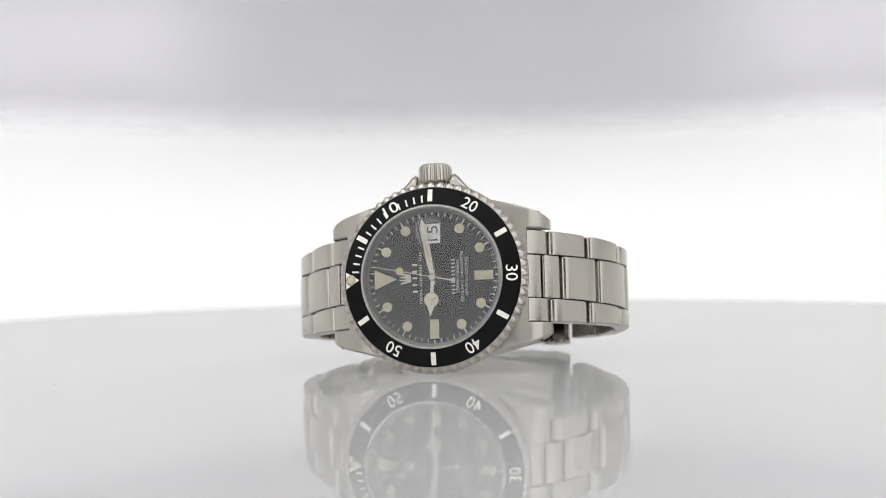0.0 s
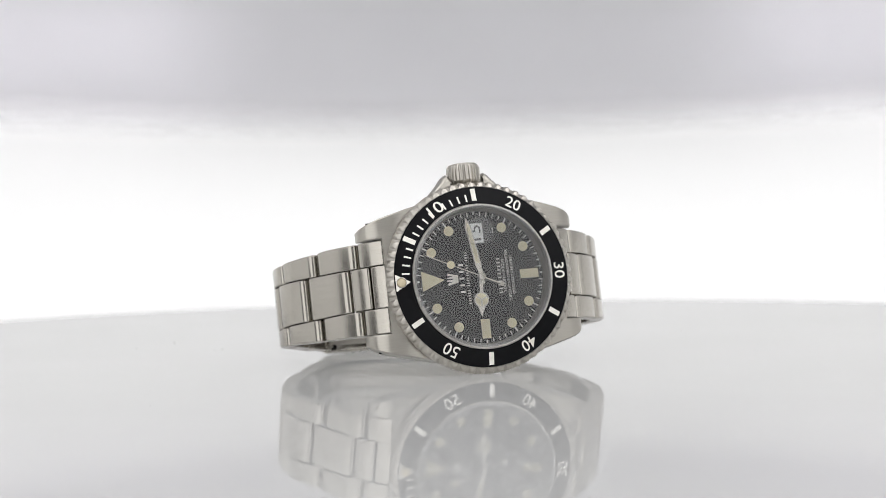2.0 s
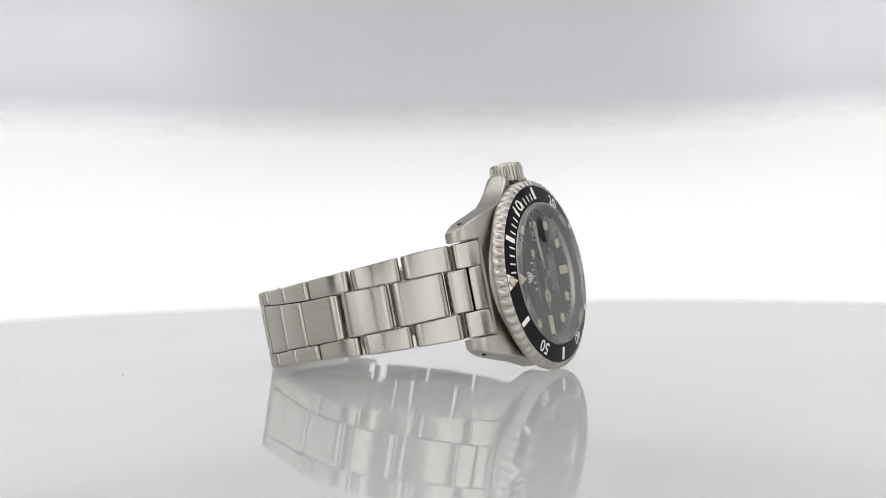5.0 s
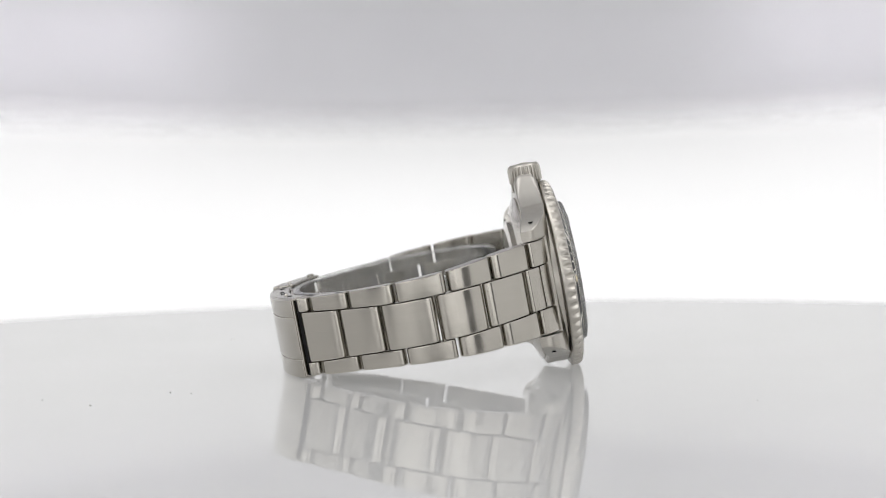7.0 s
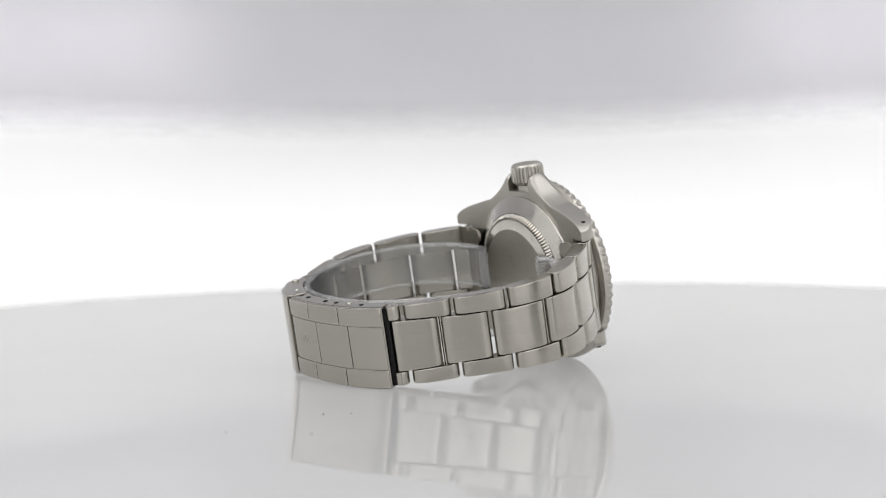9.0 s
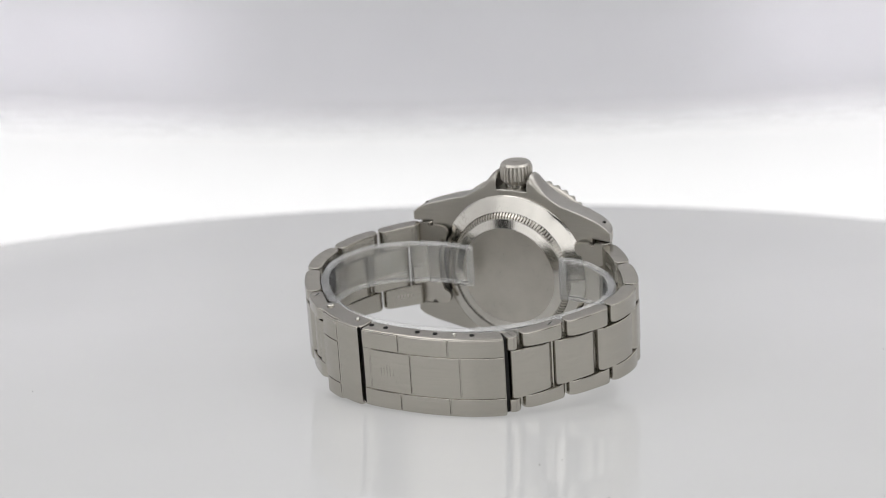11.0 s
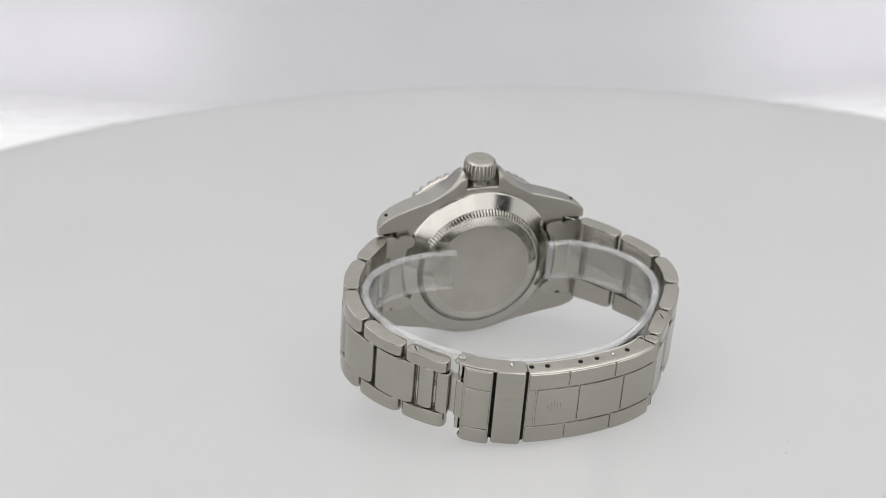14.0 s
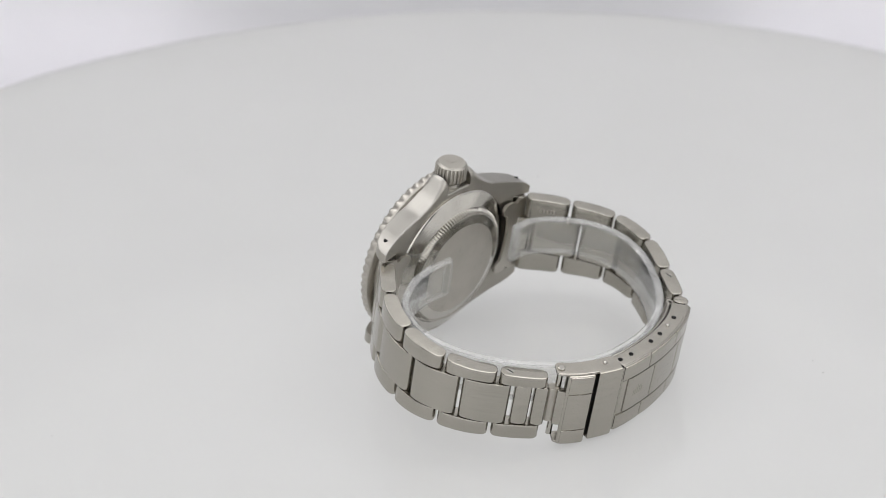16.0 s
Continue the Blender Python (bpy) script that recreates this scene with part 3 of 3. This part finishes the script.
def dense_path(ctrl, steps=20):
    c = np.array(ctrl, float)
    p = np.vstack([2 * c[0] - c[1], c, 2 * c[-1] - c[-2]])
    out = []
    for i in range(1, len(p) - 2):
        for u in np.linspace(0, 1, steps, endpoint=False):
            a, b_, c_, d = p[i - 1:i + 3]
            out.append(.5 * (2 * b_ + (c_ - a) * u + (2 * a - 5 * b_ + 4 * c_ - d) * u * u + (3 * b_ - a - 3 * c_ + d) * u ** 3))
    out.append(c[-1])
    out = np.array(out)
    return out, np.r_[0, np.cumsum(np.hypot(*np.diff(out, axis=0).T))]


PATH, ARC = dense_path(CURVE)
ARC = ARC + 0.5
LENGTH = float(ARC[-1])


def on_path(s, depth, path=PATH, arc=ARC):
    """The point at arc length s, depth below the outer face."""
    y, z = np.interp(s, arc, path[:, 0]), np.interp(s, arc, path[:, 1])
    e = 1.2
    ty = np.interp(s + e, arc, path[:, 0]) - np.interp(s - e, arc, path[:, 0])
    tz = np.interp(s + e, arc, path[:, 1]) - np.interp(s - e, arc, path[:, 1])
    n = math.hypot(ty, tz)
    # inward normal
    return float(y + tz / n * depth), float(z - ty / n * depth)


def outer_hi(s):
    """The bracelet's edge on the crown's side; the bracelet hangs a little out of true."""
    return float(np.interp(s, [0, 6, 15, 24, 36, 48, 58, 66, 112, 122, 132, 142, 158, 169, 177], [9.98, 9.95, 9.75, 9.1, 8.35, 7.85, 7.5, 7.4, 6.3, 6.4, 6.6, 7.7, 8.95, 9.6, 9.95]))


def outer_lo(s):
    return float(np.interp(s, [0, 6, 15, 25, 36, 47, 60, 66, 112, 120, 131, 141, 157, 168, 177], [-9.98, -9.95, -9.75, -9.45, -8.95, -8.85, -9.1, -9.1, -9.5, -9.75, -9.95, -9.7, -9.85, -9.95, -9.98]))


def centre_hi(s):
    return float(np.interp(s, [0, 10, 30, 42, 54, 66, 112, 127, 145, 169, 180], [4.6, 4.5, 4.3, 4.0, 4.1, 4.4, 3.7, 3.7, 4.0, 4.4, 4.5]))


def centre_lo(s):
    return float(np.interp(s, [0, 10, 17, 27, 39, 51, 61, 66, 112, 119, 128, 138, 165, 174, 180], [-4.4, -4.45, -4.7, -4.95, -5.25, -5.55, -6.1, -6.2, -6.0, -6.1, -6.4, -6.1, -5.0, -4.8, -4.7]))


def mid_x(s):
    return (outer_hi(s) + outer_lo(s)) / 2


def half_width(s):
    return (outer_hi(s) - outer_lo(s)) / 2


def link_mesh(s0, s1, x0f, x1f, d0=0.0, d1=3.4, r=1.7, edge=0.3, steps=7, dome=0.1):
    """One link from s0 to s1: its outline along the path has rounded ends, and its long edges are eased."""
    outline = []
    k = 4
    for i in range(k + 1):
        a = math.pi / 2 * i / k
        outline.append((s0 + r - r * math.cos(a), d0 + (r - r * math.sin(a)) * 0.75))
    for u in np.linspace(0, 1, steps)[1:-1]:
        outline.append((s0 + r + (s1 - s0 - 2 * r) * u, d0 - dome * math.sin(math.pi * u)))
    for i in range(k + 1):
        a = math.pi / 2 * (1 - i / k)
        outline.append((s1 - r + r * math.cos(a), d0 + (r - r * math.sin(a)) * 0.75))
    for i in range(k + 1):
        a = math.pi / 2 * i / k
        outline.append((s1 - r + r * math.cos(a), d1 - (r - r * math.sin(a)) * 0.75))
    for u in np.linspace(1, 0, steps)[1:-1]:
        outline.append((s0 + r + (s1 - s0 - 2 * r) * u, d1))
    for i in range(k + 1):
        a = math.pi / 2 * (1 - i / k)
        outline.append((s0 + r - r * math.cos(a), d1 - (r - r * math.sin(a)) * 0.75))
    sm, dm = (s0 + s1) / 2, (d0 + d1) / 2
    loops = []
    for f, ins in ((0, edge), (0, edge * 0.3), (0, 0), (1, 0), (1, edge * 0.3), (1, edge)):
        loop = []
        for s, d in outline:
            lo, hi = x0f(s), x1f(s)
            if f == 0:
                x = lo + (0 if ins == edge else (edge * 0.3 if ins else edge))
            else:
                x = hi - (0 if ins == edge else (edge * 0.3 if ins else edge))
            s_, d_ = s + (sm - s) * ins / max(0.1, abs(s1 - s0) / 2), d + (dm - d) * ins / max(0.1, (d1 - d0) / 2)
            y, z = on_path(s_, d_)
            loop.append((x, y, z))
        loops.append(loop)
    return loft(loops)


OUTER_12 = (7.8, 19.0, 30.4, 42.0, 53.4, 63.6)
CENTRE_12 = (10.1, 22.2, 33.6, 46.0, 56.4, 66.6)
OUTER_6 = (115.5, 126.3, 138.2, 150.2, 162.3, 173.2)
CENTRE_6 = (122.9, 133.9, 145.8, 159.2, 169.9)


def build_bracelet(root):
    g = 0.32
    ends12 = list(zip(OUTER_12, OUTER_12[1:])) + [(63.6, 67.4)]
    ends6 = list(zip(OUTER_6, OUTER_6[1:]))
    for a, b in ends12 + ends6:
        for lo, hi in ((lambda s: centre_hi(s) + 0.1, outer_hi), (outer_lo, lambda s: centre_lo(s) - 0.1)):
            part("outer_link", link_mesh(a + g, b - g, lo, hi), BRUSHED_Y, root)
    for a, b in list(zip(CENTRE_12, CENTRE_12[1:])) + list(zip(CENTRE_6, CENTRE_6[1:])):
        part("centre_link", link_mesh(a + g, b - g, centre_lo, centre_hi, d0=-0.05), BRUSHED_Y, root)
    # end pieces between the lugs, and their middle tongues
    for a, b, c0, c1 in ((1.2, 7.5, 5.2, 9.8), (173.5, LENGTH - 0.7, 170.2, LENGTH - 4.8)):
        piece = part("end_link", link_mesh(a, b, lambda s: centre_hi(s) + 0.1, outer_hi, d1=2.6, r=0.7, steps=10), BRUSHED_Y, root, "steel end link between the lugs")
        part("lower_half", link_mesh(a, b, outer_lo, lambda s: centre_lo(s) - 0.1, d1=2.6, r=0.7, steps=10), BRUSHED_Y, piece)
        part("tongue", link_mesh(c0, c1, centre_lo, centre_hi, d1=3.2, r=0.8), BRUSHED_Y, piece)
        ca, cb = (a, c0 - 0.3) if a < 50 else (c1 + 0.3, b)
        part("saddle", link_mesh(ca, cb, lambda s: centre_lo(s) - 0.05, lambda s: centre_hi(s) + 0.05, d0=0.25, d1=3.2, r=0.3), BRUSHED_Y, piece)
    # folded inner sheet of each end link, with a round ear on either side
    for sy in (-1, 1):
        rim = [(x, sy * math.sqrt(18.5 ** 2 - x * x)) for x in np.linspace(-6.0, 6.0, 17)]
        ear = [(7.9 + 1.6 * math.cos(a), sy * (17.4 - 1.6 * math.sin(a))) for a in np.linspace(math.pi, 0, 9)]
        flank = [(9.55, sy * 19.2), (8.9, sy * 19.8), (8.9, sy * 20.4), (9.7, sy * 20.8), (9.7, sy * 23.7)]
        half = ear + flank
        order = rim + half + [(-x, y) for x, y in half[::-1]]
        part("end_link_sheet", prism(order, -8.95, -8.25, 0.12), SATIN, root, "thin folded steel sheet inside the end link")
    # pins across every joint
    for s in OUTER_12[:-1] + OUTER_6[1:]:
        y, z = on_path(s + (2.6 if s < 90 else -2.6), 1.75)
        bm = bmesh.new()
        h = half_width(s) - 0.25
        bmesh.ops.create_cone(bm, segments=14, radius1=0.55, radius2=0.55, depth=2 * h, cap_ends=True, matrix=pose(mid_x(s), y, z, 0, 90, 0))
        part("pin", bm, POLISHED, root)
    # faint stamped marks inside the first links
    for s_mid, x in ((13.4, 6.9), (167.6, -7.2)):
        for k in range(5):
            part("stamp_bar", link_mesh(s_mid + 0.8 * (k - 2) - 0.22, s_mid + 0.8 * (k - 2) + 0.22, lambda s, x=x: x - 0.4, lambda s, x=x: x + 0.4, d0=3.2, d1=3.44, r=0.05, edge=0.03, steps=3, dome=0.0), SATIN, root)
    # bars of the half link beside the clasp
    for a, b in ((115.2, 118.2), (118.75, 122.4)):
        part("half_bar", link_mesh(a, b, centre_lo, centre_hi, d0=0.25, d1=3.0, r=1.0), BRUSHED_Y, root)
    for s in (124.0, 56.2):
        y, z = on_path(s, 1.7)
        x = outer_hi(s)
        bm = bmesh.new()
        bmesh.ops.create_cone(bm, segments=20, radius1=0.8, radius2=0.8, depth=0.5, cap_ends=True, matrix=pose(x - 0.22, y, z, 0, 90, 0))
        screw = part("screw", bm, POLISHED, root)
        bm = box(x + 0.0, x + 0.06, y - 0.12, y + 0.12, z - 0.75, z + 0.75)
        part("slot", bm, RECESS_SHADE, screw)


def build_clasp(root):
    top, bot = 7.5, -9.6
    hi, lo = (lambda s: top), (lambda s: bot)
    s0, s1 = 67.6, 98.6
    clasp = part("clasp", link_mesh(s0, s1, lo, hi, d0=0.0, d1=0.9, r=0.3, edge=0.5, steps=24, dome=0.0), BRUSHED_Y, root, "brushed steel folding clasp with engraved links")
    # side flanges
    for x0, x1 in ((top - 0.95, top - 0.05), (bot + 0.05, bot + 0.95)):
        part("flange", link_mesh(s0, s1, lambda s, x0=x0: x0, lambda s, x1=x1: x1, d0=0.55, d1=4.1, r=0.4, steps=24, dome=0.0), BRUSHED_Y, clasp)
    part("inner_blade", link_mesh(s0 - 2.2, s1 + 12, lambda s: bot + 1.6, lambda s: top - 0.5, d0=4.35, d1=4.95, r=0.25, steps=28, dome=0.0), SATIN, clasp, "thin curved steel blade inside the clasp")
    y, z = on_path(64.9, 4.0)
    bm = revolve([(0.5, -7.2), (0.9, -7.2), (0.9, 7.2), (0.5, 7.2), (0.5, -7.2)], 24)
    bmesh.ops.transform(bm, matrix=pose(-0.6, y, z, 0, 90, 0), verts=bm.verts)
    part("blade_curl", bm, SATIN, clasp, "rolled end of the blade")
    for s in (74.3, 82.4, 86.4, 93.9, 97.6):
        y, z = on_path(s, 2.5)
        bm = bmesh.new()
        bmesh.ops.create_cone(bm, segments=18, radius1=0.52, radius2=0.52, depth=0.12, cap_ends=True, matrix=pose(top - 0.02, y, z, 0, 90, 0))
        part("adjustment_hole", bm, RECESS_SHADE, clasp, "dark adjustment hole")
    for s, x in ((78.2, top - 0.1), (102.1, top + 0.25)):
        y, z = on_path(s, 2.6)
        bm = bmesh.new()
        bmesh.ops.create_uvsphere(bm, u_segments=14, v_segments=8, radius=0.5, matrix=pose(x, y, z))
        part("spring_bar_end", bm, POLISHED, clasp)
    # raised plates of the cover, parted by fine grooves
    mid_hi, mid_lo = 3.6, -5.4

    def plate(a, b, x0, x1):
        part("cover_plate", link_mesh(a + 0.12, b - 0.12, lambda s: x0 + 0.12, lambda s: x1 - 0.12, d0=-0.28, d1=0.5, r=0.26, edge=0.22, steps=9, dome=0.02), BRUSHED_Y, clasp)
    for a, b in ((67.7, 76.7), (76.7, 87.3), (87.3, 96.6)):
        plate(a, b, mid_lo, mid_hi)
    for a, b in ((67.7, 79.1), (79.1, 89.8), (89.8, 98.5)):
        plate(a, b, mid_hi, top - 0.1)
        plate(a, b, bot + 0.1, mid_lo)
    part("cover_plate", link_mesh(96.8, 98.4, lambda s: mid_lo + 0.1, lambda s: mid_hi - 0.1, d0=-0.12, d1=0.5, r=0.26, edge=0.22, steps=5, dome=0.0), BRUSHED_Y, clasp)
    # added dark plate: its colour is the shade in the clasp's open end
    part("hollow_shade", link_mesh(66.6, 68.2, lambda s: bot + 0.5, lambda s: top - 0.5, d0=0.9, d1=4.0, r=0.1, edge=0.1), RECESS_SHADE, clasp, "added dark plate painting the shade in the clasp's hollow end")
    part("clasp_tongue", link_mesh(65.7, 70.8, lambda s: bot + 1.1, lambda s: top - 1.1, d0=2.3, d1=3.6, r=0.4), SATIN, clasp)
    # dark strip laid under the lock to paint the shade of its gaps
    part("lock_gap_shade", link_mesh(98.3, 106.2, lambda s: bot + 0.3, lambda s: top - 0.3, d0=0.55, d1=1.3, r=0.2, edge=0.1, steps=9), RECESS_SHADE, clasp, "dark strip painting the shade in the gaps beside the flip lock")
    # embossed emblem of five short rays
    for k in range(5):
        s = 91.2 + 0.7 * k
        part("emboss", link_mesh(s - 0.12, s + 0.12, lambda s: -1.9, lambda s, k=k: -0.3 + 0.4 * (2 - abs(k - 2)), d0=-0.31, d1=0.3, r=0.05, edge=0.05), BRUSHED_Y, clasp)
    lock = part("safety_lock", link_mesh(99.2, 105.1, lambda s: bot - 0.2, lambda s: top + 0.35, d0=-0.6, d1=0.8, r=0.35, edge=0.4, steps=8, dome=0.02), BRUSHED_Y, clasp, "plain flip-lock band of the clasp")
    part("side", link_mesh(98.9, 105.2, lambda s: bot - 0.2, lambda s: bot + 0.6, d0=0.2, d1=3.6, r=0.4, steps=8), BRUSHED_Y, lock)
    # one side plate runs past the band and the end
    part("side", link_mesh(98.7, 114.4, lambda s: top - 0.45, lambda s: top + 0.3, d0=0.15, d1=4.3, r=1.3, steps=14, dome=0.0), BRUSHED_Y, lock)
    y, z = on_path(113.2, 2.1)
    bm = revolve([(0.8, -0.2), (0.8, 0.25), (0.6, 0.4), (0, 0.42)], 24)
    bmesh.ops.transform(bm, matrix=pose(top + 0.3, y, z, 0, 90, 0), verts=bm.verts)
    part("rivet", bm, POLISHED, lock, "round steel rivet head")
    end = part("lock_end", link_mesh(105.65, 111.9, lambda s: bot - 0.9, lambda s: top - 0.15, d0=-0.3, d1=0.6, r=0.6, edge=0.4, steps=8, dome=0.02), BRUSHED_Y, clasp)
    for a, b in ((2.9, top - 0.35), (-6.6, 2.7), (bot - 0.7, -6.8)):
        part("lock_plate", link_mesh(106.0, 111.3, lambda s, a=a: a, lambda s, b=b: b, d0=-0.52, d1=0.2, r=0.3, edge=0.2, steps=8, dome=0.02), BRUSHED_Y, end)
    part("side", link_mesh(105.8, 112.6, lambda s: bot - 0.9, lambda s: bot - 0.1, d0=0.1, d1=3.4, r=1.0, steps=8), BRUSHED_Y, end)
    part("lip", link_mesh(111.2, 113.6, lambda s: -5.6, lambda s: 3.4, d0=-0.1, d1=1.6, r=0.8, edge=0.5), BRUSHED_Y, end, "curled thumb lip of the flip lock")
    part("hinge", link_mesh(112.4, 115.3, lambda s: -5.4, lambda s: 3.2, d0=0.9, d1=3.2, r=0.9), SATIN, clasp)
    y, z = on_path(113.2, 2.1)
    bm = bmesh.new()
    bmesh.ops.create_cone(bm, segments=18, radius1=0.65, radius2=0.65, depth=16.0, cap_ends=True, matrix=pose(-1.3, y, z, 0, 90, 0))
    part("hinge_pin", bm, POLISHED, clasp)


# ---- clear plastic cuff inside the bracelet ----
CUFF = [(14.5, -12.8), (21.0, -13.4), (28.3, -18.5), (32.6, -25.5), (33.2, -33), (30, -41), (24, -49), (16.5, -55), (8, -58.2), (0, -59),
        (-8, -58.4), (-16.5, -55.4), (-24.5, -49), (-30.4, -41), (-33.2, -33), (-32.8, -25.5), (-28.8, -18.5), (-21.5, -14), (-14, -12.4), (-7.4, -12.6)]


def build_cuff():
    path, arc = dense_path(CUFF, 8)
    root = new("clear_cuff")
    tagged(root, "clear plastic open cuff that holds the bracelet round", "watch cuff")

    def strip(s0, s1, lo, hi, d0, d1, material, name):
        loops = []
        for q in np.linspace(s0, s1, max(4, int((s1 - s0) / 1.6))):
            (y0, z0), (y1, z1) = on_path(q, d0, path, arc), on_path(q, d1, path, arc)
            c = min(0.3, (hi - lo) * 0.3)
            ya, za, yb, zb = y0 + (y1 - y0) * .2, z0 + (z1 - z0) * .2, y0 + (y1 - y0) * .8, z0 + (z1 - z0) * .8
            loops.append([(lo + c, y0, z0), (hi - c, y0, z0), (hi, ya, za), (hi, yb, zb), (hi - c, y1, z1), (lo + c, y1, z1), (lo, yb, zb), (lo, ya, za)])
        ob = part(name, loft(loops), material, root)
        ob.visible_shadow = False
    end = float(arc[-1])
    strip(0.4, end - 0.4, -1.6, 6.5, 0.25, 1.35, PLASTIC, "band")
    strip(0.0, end, 6.5, 7.3, 0.0, 1.7, PLASTIC_EDGE, "upper_rim")
    strip(0.0, end, -2.3, -1.6, 0.0, 1.6, PLASTIC_EDGE, "lower_rim")
    strip(0.1, 0.9, -1.5, 6.4, 0.0, 1.9, PLASTIC_EDGE, "end_lip")
    strip(end - 0.9, end - 0.1, -1.5, 6.4, 0.0, 1.9, PLASTIC_EDGE, "end_lip")
    return root


light_box()
table = turntable()
watch = new("wristwatch")
tagged(watch, "steel diver's wristwatch with black dial standing on its side", "wristwatch")
build_case(watch)
build_back(watch)
build_bezel(watch)
build_dial(watch)
second_hand = build_hands(watch)
build_crystal(watch)
build_crown(watch)
build_bracelet(watch)
build_clasp(watch)
cuff = build_cuff()


def motions():
    times = [i * 0.25 for i in range(65)]
    walk(table, [(t, table_pose(t) @ pose(0, 0, PLATE)) for t in times])
    walk(watch, [(t, table_pose(t) @ WATCH) for t in times])
    walk(cuff, [(t, table_pose(t) @ WATCH) for t in times])
    walk(second_hand, [(t, pose(0, 0, 0, 0, 0, -(12.0 + 6.0 * t))) for t in times])


motions()
